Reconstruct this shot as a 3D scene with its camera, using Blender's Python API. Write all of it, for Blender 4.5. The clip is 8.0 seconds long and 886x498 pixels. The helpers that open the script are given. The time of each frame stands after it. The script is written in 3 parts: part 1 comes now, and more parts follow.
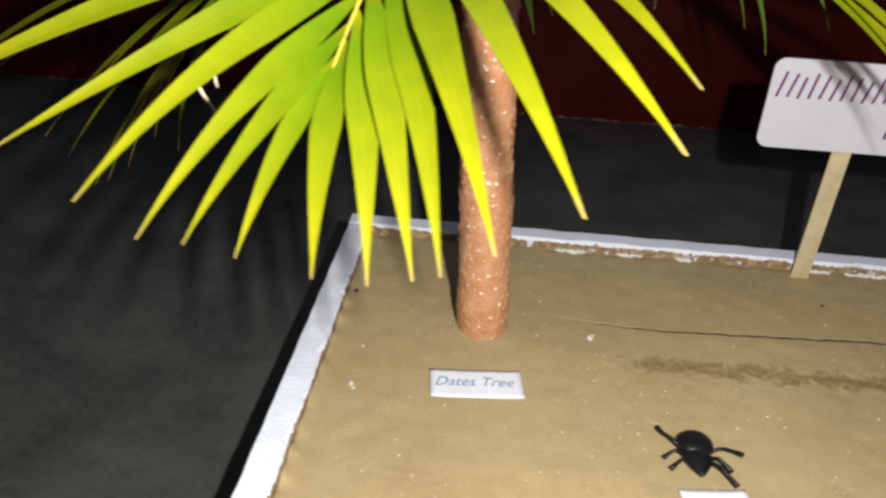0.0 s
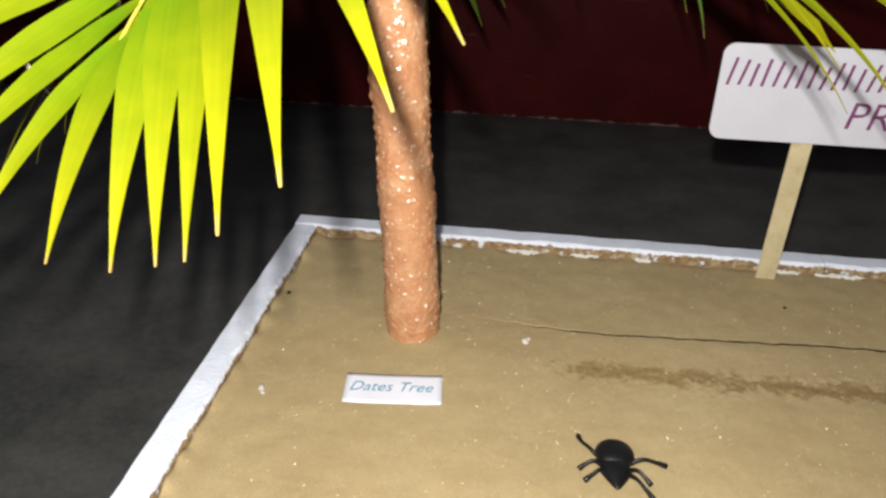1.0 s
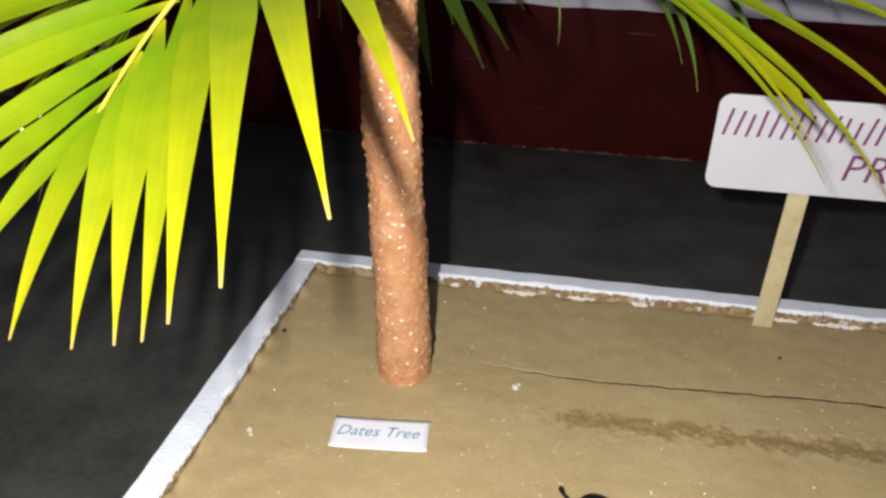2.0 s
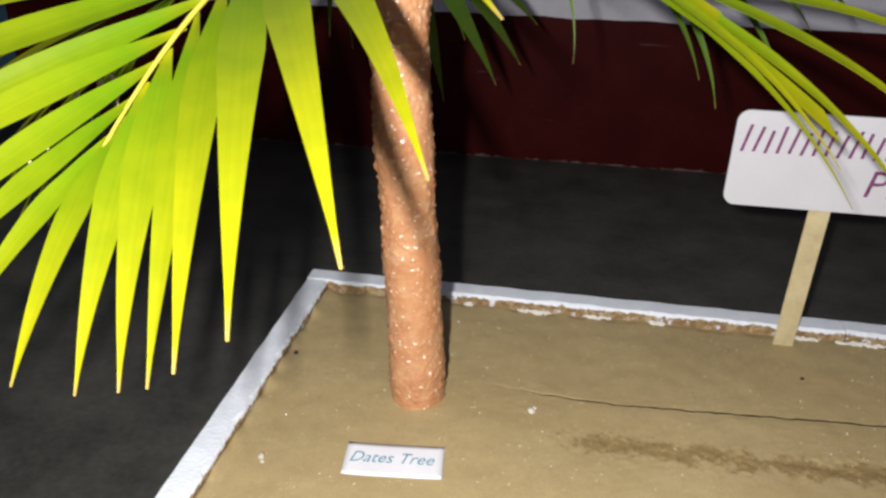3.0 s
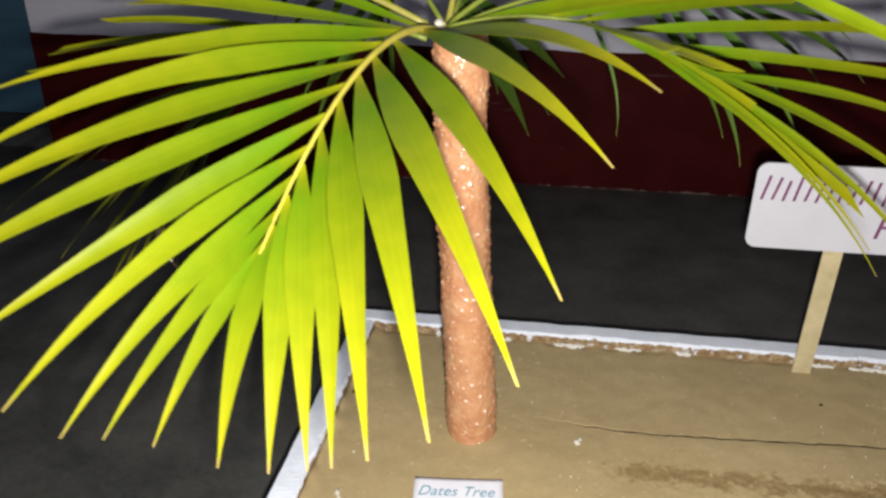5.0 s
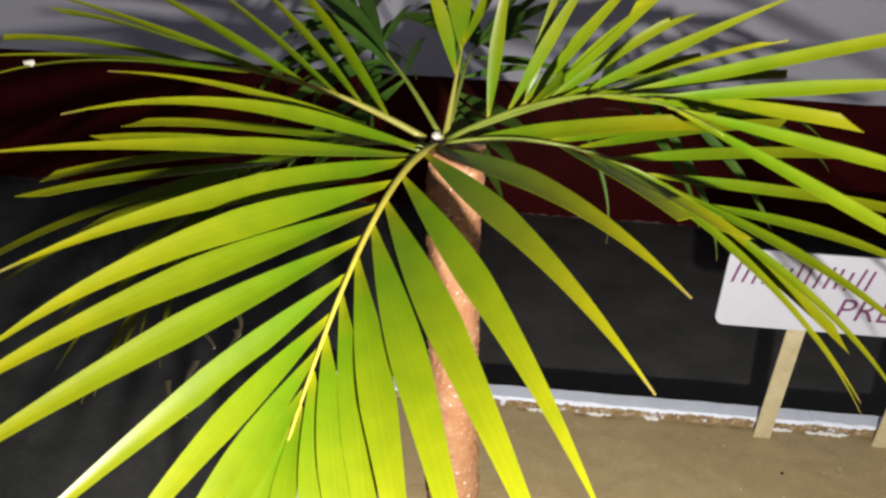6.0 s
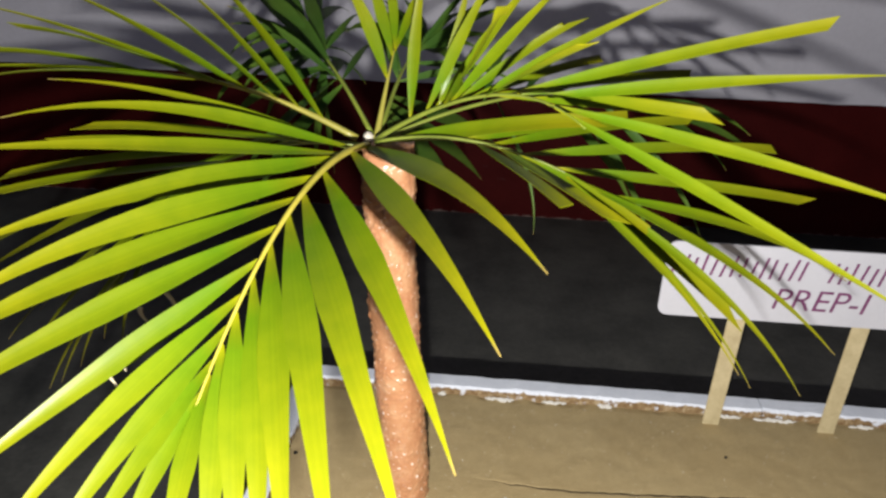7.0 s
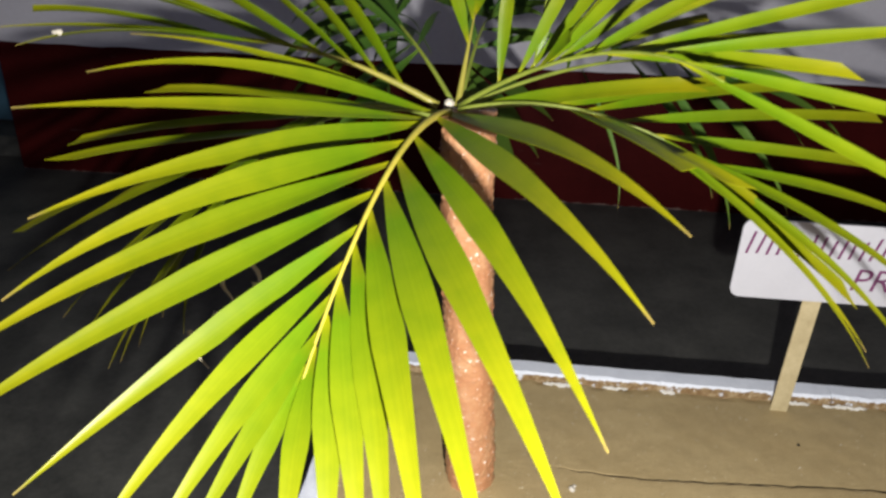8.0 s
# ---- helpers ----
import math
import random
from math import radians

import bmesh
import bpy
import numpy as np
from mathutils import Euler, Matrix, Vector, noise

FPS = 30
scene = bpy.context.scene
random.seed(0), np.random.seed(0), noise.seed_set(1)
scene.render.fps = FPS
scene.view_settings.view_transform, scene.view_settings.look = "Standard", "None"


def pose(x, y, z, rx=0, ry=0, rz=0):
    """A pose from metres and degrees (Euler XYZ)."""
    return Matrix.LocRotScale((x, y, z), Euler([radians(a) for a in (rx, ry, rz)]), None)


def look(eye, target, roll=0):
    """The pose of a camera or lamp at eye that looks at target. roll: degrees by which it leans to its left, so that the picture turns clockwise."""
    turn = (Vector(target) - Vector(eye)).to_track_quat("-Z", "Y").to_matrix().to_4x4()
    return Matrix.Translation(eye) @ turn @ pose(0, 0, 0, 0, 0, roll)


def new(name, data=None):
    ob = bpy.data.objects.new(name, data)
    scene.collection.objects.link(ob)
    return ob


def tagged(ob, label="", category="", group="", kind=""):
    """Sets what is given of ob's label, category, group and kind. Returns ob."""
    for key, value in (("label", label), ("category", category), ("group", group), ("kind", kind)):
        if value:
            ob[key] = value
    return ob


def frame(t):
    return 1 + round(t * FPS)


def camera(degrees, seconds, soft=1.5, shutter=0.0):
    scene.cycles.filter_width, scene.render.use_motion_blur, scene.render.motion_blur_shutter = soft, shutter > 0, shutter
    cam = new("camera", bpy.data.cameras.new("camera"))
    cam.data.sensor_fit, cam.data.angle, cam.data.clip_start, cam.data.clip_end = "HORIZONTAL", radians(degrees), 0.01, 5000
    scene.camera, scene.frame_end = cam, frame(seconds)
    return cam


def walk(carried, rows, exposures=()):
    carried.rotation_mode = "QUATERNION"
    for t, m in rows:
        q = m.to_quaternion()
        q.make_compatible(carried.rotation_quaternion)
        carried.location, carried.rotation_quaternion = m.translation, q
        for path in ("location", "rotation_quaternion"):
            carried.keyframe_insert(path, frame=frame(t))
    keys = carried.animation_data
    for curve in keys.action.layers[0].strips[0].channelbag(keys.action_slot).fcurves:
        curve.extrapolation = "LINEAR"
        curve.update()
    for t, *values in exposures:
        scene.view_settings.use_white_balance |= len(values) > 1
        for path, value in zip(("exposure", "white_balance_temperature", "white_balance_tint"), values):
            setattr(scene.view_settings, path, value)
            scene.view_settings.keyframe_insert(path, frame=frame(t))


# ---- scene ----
cam = camera(59.6, 8.0, soft=2.6, shutter=0.4)
PATH = [
    (0, (-0.012, -0.605, 0.417), (-0.105, 1.154, -0.53), 3.5),
    (0.5, (0.055, -0.609, 0.405), (-0.101, 1.164, -0.508), 2.6),
    (1, (0.087, -0.57, 0.396), (-0.105, 1.191, -0.531), 1.7),
    (1.5, (0.097, -0.562, 0.426), (-0.159, 1.218, -0.451), 2.5),
    (1.7, (0.112, -0.565, 0.421), (-0.133, 1.208, -0.473), 2.2),
    (2.8, (0.096, -0.542, 0.424), (-0.161, 1.241, -0.444), 2.0),
    (3, (0.105, -0.546, 0.426), (-0.172, 1.233, -0.444), 1.4),
    (3.5, (0.119, -0.553, 0.433), (-0.168, 1.229, -0.428), 0.1),
    (4, (0.108, -0.552, 0.433), (-0.201, 1.236, -0.407), 0.8),
    (4.2, (0.106, -0.552, 0.44), (-0.2, 1.227, -0.421), 0.6),
    (5.3, (0.035, -0.604, 0.521), (-0.185, 1.19, -0.335), 1.1),
    (5.5, (0.024, -0.59, 0.546), (-0.151, 1.205, -0.318), 2.2),
    (6, (0.002, -0.558, 0.584), (-0.088, 1.225, -0.317), 3.0),
    (6.5, (0.008, -0.567, 0.608), (-0.102, 1.212, -0.3), 1.5),
    (7, (0.077, -0.598, 0.595), (-0.062, 1.189, -0.291), 1.8),
    (7.5, (0.045, -0.595, 0.591), (-0.123, 1.191, -0.294), 1.6),
    (8, (0.013, -0.583, 0.565), (-0.138, 1.195, -0.337), 1.8),
]
EXPOSURES = ((0, -0.12), (0.9, 0.0), (4.2, 0.0), (5.5, 0.02), (6.5, 0.11), (8, 0.08))
walk(cam, [(t, look(eye, target, roll)) for t, eye, target, roll in PATH], EXPOSURES)

# ---- light ----
world = bpy.data.worlds.new("World")
scene.world = world
world.use_nodes = True
bg = world.node_tree.nodes["Background"]
bg.inputs[0].default_value = (0.80, 0.80, 1.0, 1)
bg.inputs[1].default_value = 0.19

TORCH = (0.066, -0.600, 0.466)
lamp = bpy.data.lights.new("torch", "SPOT")
lamp.energy = 38.5
lamp.color = (1.0, 0.975, 0.95)
lamp.shadow_soft_size = 0.007
lamp.spot_size, lamp.spot_blend = radians(160), 0.8
torch = new("torch", lamp)
torch.matrix_world = look(TORCH, (0.0, 0.45, 0.25))


# ---- materials ----
def material(name, rough=0.6, metal=0.0, spec=0.5):
    m = bpy.data.materials.new(name)
    m.use_nodes = True
    b = m.node_tree.nodes["Principled BSDF"]
    b.inputs["Roughness"].default_value = rough
    b.inputs["Metallic"].default_value = metal
    b.inputs["Specular IOR Level"].default_value = spec
    return m, m.node_tree.nodes, m.node_tree.links, b


def noise_node(nd, ln, scale, detail=4.0, rough=0.6, vector=None):
    n = nd.new("ShaderNodeTexNoise")
    n.inputs["Scale"].default_value, n.inputs["Detail"].default_value, n.inputs["Roughness"].default_value = scale, detail, rough
    if vector:
        ln.new(vector, n.inputs["Vector"])
    return n


def ramp(nd, ln, fac, stops):
    r = nd.new("ShaderNodeValToRGB")
    while len(r.color_ramp.elements) < len(stops):
        r.color_ramp.elements.new(0.5)
    for e, (p, c) in zip(r.color_ramp.elements, stops):
        e.position, e.color = p, (*c, 1)
    ln.new(fac, r.inputs["Fac"])
    return r


def mixed(nd, ln, fac, a, b, mode="MIX"):
    m = nd.new("ShaderNodeMix")
    m.data_type, m.blend_type = "RGBA", mode
    for socket, value in ((m.inputs[0], fac), (m.inputs[6], a), (m.inputs[7], b)):
        if isinstance(value, bpy.types.NodeSocket):
            ln.new(value, socket)
        else:
            socket.default_value = value if isinstance(value, float) else (*value, 1)
    return m.outputs[2]


def bump(nd, ln, b, height, strength, distance):
    n = nd.new("ShaderNodeBump")
    n.inputs["Strength"].default_value, n.inputs["Distance"].default_value = strength, distance
    ln.new(height, n.inputs["Height"])
    ln.new(n.outputs[0], b.inputs["Normal"])
    return n


def position(nd):
    return nd.new("ShaderNodeNewGeometry").outputs["Position"]


def two_scale(name, dark, light, coarse, fine, rough, strength=0.3, distance=0.001, spec=0.5, spread=0.25):
    m, nd, ln, b = material(name, rough, 0, spec)
    p = position(nd)
    c, f = noise_node(nd, ln, coarse, 5, 0.6, p), noise_node(nd, ln, fine, 3, 0.7, p)
    add = nd.new("ShaderNodeMath")
    add.operation = "MULTIPLY_ADD"
    ln.new(f.outputs[0], add.inputs[0])
    add.inputs[1].default_value = 0.5
    ln.new(c.outputs[0], add.inputs[2])
    r = ramp(nd, ln, add.outputs[0], [(0.75 - spread, dark), (0.75 + spread, light)])
    ln.new(r.outputs[0], b.inputs["Base Color"])
    bump(nd, ln, b, f.outputs[0], strength, distance)
    return m


def leaf_material(name, base, tip, rough, spec=0.4):
    m, nd, ln, b = material(name, rough, 0, spec)
    uv = nd.new("ShaderNodeUVMap")
    sep = nd.new("ShaderNodeSeparateXYZ")
    ln.new(uv.outputs[0], sep.inputs[0])
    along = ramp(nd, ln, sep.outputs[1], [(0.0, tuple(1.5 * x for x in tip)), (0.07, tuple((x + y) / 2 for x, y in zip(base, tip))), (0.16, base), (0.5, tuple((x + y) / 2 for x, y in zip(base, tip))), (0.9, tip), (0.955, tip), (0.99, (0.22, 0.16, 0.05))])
    mp = nd.new("ShaderNodeMapping")
    mp.inputs["Scale"].default_value = (34, 0.7, 1)
    ln.new(uv.outputs[0], mp.inputs[0])
    veins = noise_node(nd, ln, 1.0, 3, 0.6, mp.outputs[0])
    vr = ramp(nd, ln, veins.outputs[0], [(0.3, (0.84, 0.87, 0.8)), (0.7, (1.08, 1.06, 1.0))])
    col = mixed(nd, ln, 0.8, along.outputs[0], vr.outputs[0], "MULTIPLY")
    blotch = noise_node(nd, ln, 45, 4, 0.6, position(nd))
    br = ramp(nd, ln, blotch.outputs[0], [(0.35, (0.80, 0.88, 0.8)), (0.65, (1.1, 1.06, 1.0))])
    col = mixed(nd, ln, 0.7, col, br.outputs[0], "MULTIPLY")
    info = nd.new("ShaderNodeObjectInfo")
    rr = ramp(nd, ln, info.outputs["Random"], [(0.0, (0.88, 0.94, 0.8)), (1.0, (1.07, 1.03, 1.0))])
    col = mixed(nd, ln, 1.0, col, rr.outputs[0], "MULTIPLY")
    ln.new(col, b.inputs["Base Color"])
    bump(nd, ln, b, veins.outputs[0], 0.18, 0.0005)
    shine = nd.new("ShaderNodeBsdfTranslucent")
    ln.new(col, shine.inputs[0])
    mixer = nd.new("ShaderNodeMixShader")
    mixer.inputs[0].default_value = 0.12
    out = nd["Material Output"]
    ln.new(b.outputs[0], mixer.inputs[1])
    ln.new(shine.outputs[0], mixer.inputs[2])
    ln.new(mixer.outputs[0], out.inputs[0])
    return m


LEAF = leaf_material("leaf_yellow_green", (0.094, 0.166, 0.003), (0.192, 0.180, 0.003), 0.33)
# darker copy of the leaf: the back fronds' shade is put into its colour
LEAF_SHADED = leaf_material("leaf_shaded_green", (0.032, 0.080, 0.012), (0.065, 0.110, 0.014), 0.55, 0.2)
STALK = two_scale("leaf_stalk", (0.30, 0.26, 0.03), (0.48, 0.40, 0.06), 40, 400, 0.4)
STALK_OLIVE = two_scale("olive_leaf_stalk", (0.20, 0.19, 0.03), (0.32, 0.28, 0.05), 40, 400, 0.42)
STALK_GREEN = two_scale("green_leaf_stalk", (0.12, 0.15, 0.02), (0.20, 0.24, 0.03), 40, 400, 0.45)
WHITE_WALL = two_scale("white_wall_paint", (0.52, 0.51, 0.555), (0.62, 0.61, 0.66), 4, 120, 0.7, 0.25, 0.001, 0.3)
MAROON = two_scale("maroon_enamel_paint", (0.036, 0.0030, 0.003), (0.058, 0.0055, 0.005), 9, 160, 0.55, 0.25, 0.001, 0.06)


def scuffed(m):
    """Pale horizontal scuffs and a chipped foot on a painted surface."""
    nd, ln = m.node_tree.nodes, m.node_tree.links
    b = nd["Principled BSDF"]
    col = b.inputs["Base Color"].links[0].from_socket
    mp = nd.new("ShaderNodeMapping")
    mp.inputs["Scale"].default_value = (9, 1, 60)
    ln.new(position(nd), mp.inputs[0])
    n = noise_node(nd, ln, 1.0, 4, 0.6, mp.outputs[0])
    mask = ramp(nd, ln, n.outputs[0], [(0.66, (0, 0, 0)), (0.78, (0.5, 0.5, 0.5))])
    col = mixed(nd, ln, mask.outputs[0], col, (0.13, 0.08, 0.075))
    # chips and dust along the foot
    sep = nd.new("ShaderNodeSeparateXYZ")
    ln.new(position(nd), sep.inputs[0])
    foot = nd.new("ShaderNodeMapRange")
    foot.inputs[1].default_value, foot.inputs[2].default_value, foot.inputs[3].default_value, foot.inputs[4].default_value = -0.11, -0.092, 0.34, -0.3
    ln.new(sep.outputs[2], foot.inputs[0])
    chips = noise_node(nd, ln, 45, 5, 0.7, position(nd))
    both = nd.new("ShaderNodeMath")
    ln.new(foot.outputs[0], both.inputs[0])
    ln.new(chips.outputs[0], both.inputs[1])
    worn = ramp(nd, ln, both.outputs[0], [(0.76, (0, 0, 0)), (0.86, (0.7, 0.7, 0.7))])
    ln.new(mixed(nd, ln, worn.outputs[0], col, (0.20, 0.15, 0.13)), b.inputs["Base Color"])


scuffed(MAROON)
FLOOR = two_scale("dark_grey_floor", (0.024, 0.025, 0.023), (0.078, 0.077, 0.068), 11, 120, 0.55, 0.2, 0.0008, 0.35, 0.32)
BLUE = two_scale("blue_paint", (0.03, 0.08, 0.12), (0.05, 0.12, 0.17), 6, 90, 0.5)
PAPER = two_scale("white_paper", (0.64, 0.64, 0.68), (0.70, 0.70, 0.74), 25, 300, 0.75, 0.1, 0.0003, 0.2)
CARD = two_scale("white_card", (0.46, 0.46, 0.495), (0.51, 0.51, 0.545), 20, 250, 0.5, 0.1, 0.0003, 0.3)
INK_BLUE = two_scale("blue_pen_ink", (0.05, 0.18, 0.26), (0.12, 0.30, 0.40), 200, 900, 0.6)
INK_PURPLE = two_scale("purple_marker_ink", (0.10, 0.018, 0.075), (0.20, 0.05, 0.14), 160, 700, 0.6)
WOOD = two_scale("pale_wood", (0.38, 0.31, 0.17), (0.52, 0.44, 0.26), 45, 260, 0.6, 0.3, 0.0005)
RUBBER = two_scale("black_rubber", (0.003, 0.003, 0.0035), (0.007, 0.007, 0.008), 60, 500, 0.38, 0.3, 0.001, 0.3)
# near-black brown for the strand that darkens the sand's crack
CRACK_SHADE = two_scale("dark_brown_crack_shade", (0.006, 0.004, 0.003), (0.020, 0.014, 0.010), 80, 600, 0.9, 0.3, 0.001, 0.1)
CUT_FOAM = two_scale("torn_white_foam", (0.66, 0.63, 0.56), (0.82, 0.80, 0.74), 60, 700, 0.8, 0.6, 0.001, 0.2)
CRUMB = two_scale("sandy_foam_crumb", (0.40, 0.36, 0.28), (0.58, 0.54, 0.46), 90, 600, 0.85, 0.5, 0.001, 0.2)
TWIG = two_scale("pale_dry_fibre", (0.45, 0.38, 0.22), (0.62, 0.55, 0.38), 60, 500, 0.7)


def sand_material():
    m, nd, ln, b = material("damp_sand", 0.75, 0, 0.35)
    p = position(nd)
    coarse, mid, fine = noise_node(nd, ln, 6, 5, 0.6, p), noise_node(nd, ln, 60, 4, 0.6, p), noise_node(nd, ln, 1500, 2, 0.6, p)
    base = ramp(nd, ln, coarse.outputs[0], [(0.3, (0.362, 0.272, 0.132)), (0.7, (0.43, 0.334, 0.172))])
    speck = ramp(nd, ln, fine.outputs[0], [(0.32, (0.70, 0.68, 0.64)), (0.6, (1.0, 1.0, 1.0)), (0.74, (1.25, 1.25, 1.22))])
    damp = ramp(nd, ln, mid.outputs[0], [(0.3, (0.94, 0.93, 0.91)), (0.62, (1.02, 1.02, 1.02))])
    col = mixed(nd, ln, 1.0, base.outputs[0], speck.outputs[0], "MULTIPLY")
    col = mixed(nd, ln, 1.0, col, damp.outputs[0], "MULTIPLY")
    # a damp scuffed streak across the bed, broken up by the grain
    sep = nd.new("ShaderNodeSeparateXYZ")
    ln.new(p, sep.inputs[0])
    ends = nd.new("ShaderNodeMapRange")
    ends.inputs[1].default_value, ends.inputs[2].default_value = 0.10, 0.16
    ln.new(sep.outputs[0], ends.inputs[0])
    off = nd.new("ShaderNodeMath")
    off.operation = "ADD"
    off.inputs[1].default_value = -0.002
    meander = nd.new("ShaderNodeMath")
    meander.operation = "MULTIPLY_ADD"
    meander.inputs[1].default_value = 0.036
    ln.new(noise_node(nd, ln, 38, 3, 0.6, p).outputs[0], meander.inputs[0])
    ln.new(sep.outputs[1], meander.inputs[2])
    ln.new(meander.outputs[0], off.inputs[0])
    dist = nd.new("ShaderNodeMath")
    dist.operation = "ABSOLUTE"
    ln.new(off.outputs[0], dist.inputs[0])
    near = nd.new("ShaderNodeMapRange")
    near.inputs[1].default_value, near.inputs[2].default_value, near.inputs[3].default_value, near.inputs[4].default_value = 0.004, 0.022, 0.32, 0.0
    ln.new(dist.outputs[0], near.inputs[0])
    streak = nd.new("ShaderNodeMath")
    streak.operation = "MULTIPLY"
    ln.new(ends.outputs[0], streak.inputs[0])
    ln.new(near.outputs[0], streak.inputs[1])
    grain = noise_node(nd, ln, 85, 7, 0.78, p)
    summed = nd.new("ShaderNodeMath")
    ln.new(streak.outputs[0], summed.inputs[0])
    ln.new(grain.outputs[0], summed.inputs[1])
    wet = ramp(nd, ln, summed.outputs[0], [(0.66, (1, 1, 1)), (0.80, (0.64, 0.58, 0.48))])
    col = mixed(nd, ln, 1.0, col, wet.outputs[0], "MULTIPLY")
    ln.new(col, b.inputs["Base Color"])
    bump(nd, ln, b, fine.outputs[0], 0.5, 0.0006)
    return m


def bark_material():
    m, nd, ln, b = material("orange_brown_lacquered_clay", 0.24, 0, 0.7)
    p = position(nd)
    coarse, fine, fleck = noise_node(nd, ln, 50, 4, 0.6, p), noise_node(nd, ln, 420, 3, 0.6, p), noise_node(nd, ln, 230, 2, 0.55, p)
    base = ramp(nd, ln, coarse.outputs[0], [(0.28, (0.385, 0.165, 0.076)), (0.52, (0.45, 0.225, 0.110)), (0.74, (0.53, 0.325, 0.178))])
    tone = ramp(nd, ln, fine.outputs[0], [(0.3, (0.90, 0.87, 0.86)), (0.7, (1.06, 1.06, 1.06))])
    col = mixed(nd, ln, 1.0, base.outputs[0], tone.outputs[0], "MULTIPLY")
    # glints of the raised lacquer bits, painted pale into the base colour
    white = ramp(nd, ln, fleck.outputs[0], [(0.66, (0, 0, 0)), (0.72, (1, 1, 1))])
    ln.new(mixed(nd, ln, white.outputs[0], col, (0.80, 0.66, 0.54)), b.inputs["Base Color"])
    bump(nd, ln, b, fleck.outputs[0], 0.5, 0.0016)
    return m


def foam_material():
    m, nd, ln, b = material("white_foam_board", 0.6, 0, 0.3)
    p = position(nd)
    v = nd.new("ShaderNodeTexVoronoi")
    v.inputs["Scale"].default_value = 330
    ln.new(p, v.inputs["Vector"])
    stain, fine = noise_node(nd, ln, 55, 5, 0.65, p), noise_node(nd, ln, 500, 2, 0.6, p)
    clean = ramp(nd, ln, stain.outputs[0], [(0.3, (0.62, 0.655, 0.72)), (0.7, (0.72, 0.755, 0.82))])
    # sand sticks to the inner faces, more so towards the sand
    sep = nd.new("ShaderNodeSeparateXYZ")
    ln.new(p, sep.inputs[0])
    low = nd.new("ShaderNodeMapRange")
    low.inputs[1].default_value, low.inputs[2].default_value, low.inputs[3].default_value, low.inputs[4].default_value = 0.0060, 0.0110, 0.60, -0.30
    ln.new(sep.outputs[2], low.inputs[0])
    patches = noise_node(nd, ln, 75, 5, 0.72, p)
    add = nd.new("ShaderNodeMath")
    add.operation = "MULTIPLY_ADD"
    add.inputs[1].default_value = 2.4
    ln.new(patches.outputs[0], add.inputs[0])
    ln.new(low.outputs[0], add.inputs[2])
    fit = nd.new("ShaderNodeMapRange")
    fit.inputs[1].default_value, fit.inputs[2].default_value = 1.47, 1.60
    ln.new(add.outputs[0], fit.inputs[0])
    mask = ramp(nd, ln, fit.outputs[0], [(0.0, (0, 0, 0)), (1.0, (1, 1, 1))])
    mud = ramp(nd, ln, noise_node(nd, ln, 130, 5, 0.7, p).outputs[0], [(0.36, (0.17, 0.10, 0.045)), (0.50, (0.25, 0.165, 0.08)), (0.66, (0.42, 0.33, 0.20))])
    col = mixed(nd, ln, mask.outputs[0], clean.outputs[0], mud.outputs[0])
    ln.new(col, b.inputs["Base Color"])
    bump(nd, ln, b, v.outputs["Distance"], 0.4, 0.0009)
    return m


SAND, BARK, FOAM = sand_material(), bark_material(), foam_material()


# ---- building helpers ----
def mesh_object(name, verts, faces, mat, smooth=True, uvs=None):
    me = bpy.data.meshes.new(name)
    me.from_pydata([tuple(v) for v in verts], [], faces)
    me.materials.append(mat)
    me.polygons.foreach_set("use_smooth", [smooth] * len(me.polygons))
    if uvs:
        layer = me.uv_layers.new(name="UVMap")
        for loop in me.loops:
            layer.data[loop.index].uv = uvs[loop.vertex_index]
    me.update()
    return new(name, me)


def part(name, bm, mat, parent=None, label="", smooth=False):
    me = bpy.data.meshes.new(name)
    bm.to_mesh(me)
    bm.free()
    me.materials.append(mat)
    me.polygons.foreach_set("use_smooth", [smooth] * len(me.polygons))
    ob = new(name, me)
    ob.parent = parent
    return tagged(ob, label)


def box(x0, x1, y0, y1, z0, z1, bevel=0.0, segments=2):
    bm = bmesh.new()
    bmesh.ops.create_cube(bm, size=1.0)
    for v in bm.verts:
        v.co = ((x0 + x1) / 2 + v.co.x * (x1 - x0), (y0 + y1) / 2 + v.co.y * (y1 - y0), (z0 + z1) / 2 + v.co.z * (z1 - z0))
    if bevel:
        bmesh.ops.bevel(bm, geom=bm.edges[:], offset=bevel, segments=segments, affect="EDGES")
    return bm


def empty(name, place=(0, 0, 0)):
    ob = new(name)
    ob.location = place
    return ob


def tube(points, radii, sides=8):
    """Vertices and faces of a tapered tube along points, closed at both ends."""
    verts, faces = [], []
    n = len(points)
    for i, (p, r) in enumerate(zip(points, radii)):
        t = (points[min(i + 1, n - 1)] - points[max(i - 1, 0)]).normalized()
        a = t.cross(Vector((0.13, 0.31, 0.94))).normalized()
        c = t.cross(a)
        verts += [p + r * (math.cos(k * math.tau / sides) * a + math.sin(k * math.tau / sides) * c) for k in range(sides)]
    for i in range(n - 1):
        for k in range(sides):
            faces.append((i * sides + k, i * sides + (k + 1) % sides, (i + 1) * sides + (k + 1) % sides, (i + 1) * sides + k))
    faces += [tuple(reversed(range(sides))), tuple(range((n - 1) * sides, n * sides))]
    return verts, faces


def wobble(x, y, z, scale, amount):
    return amount * noise.noise(Vector((x, y, z)) * scale)


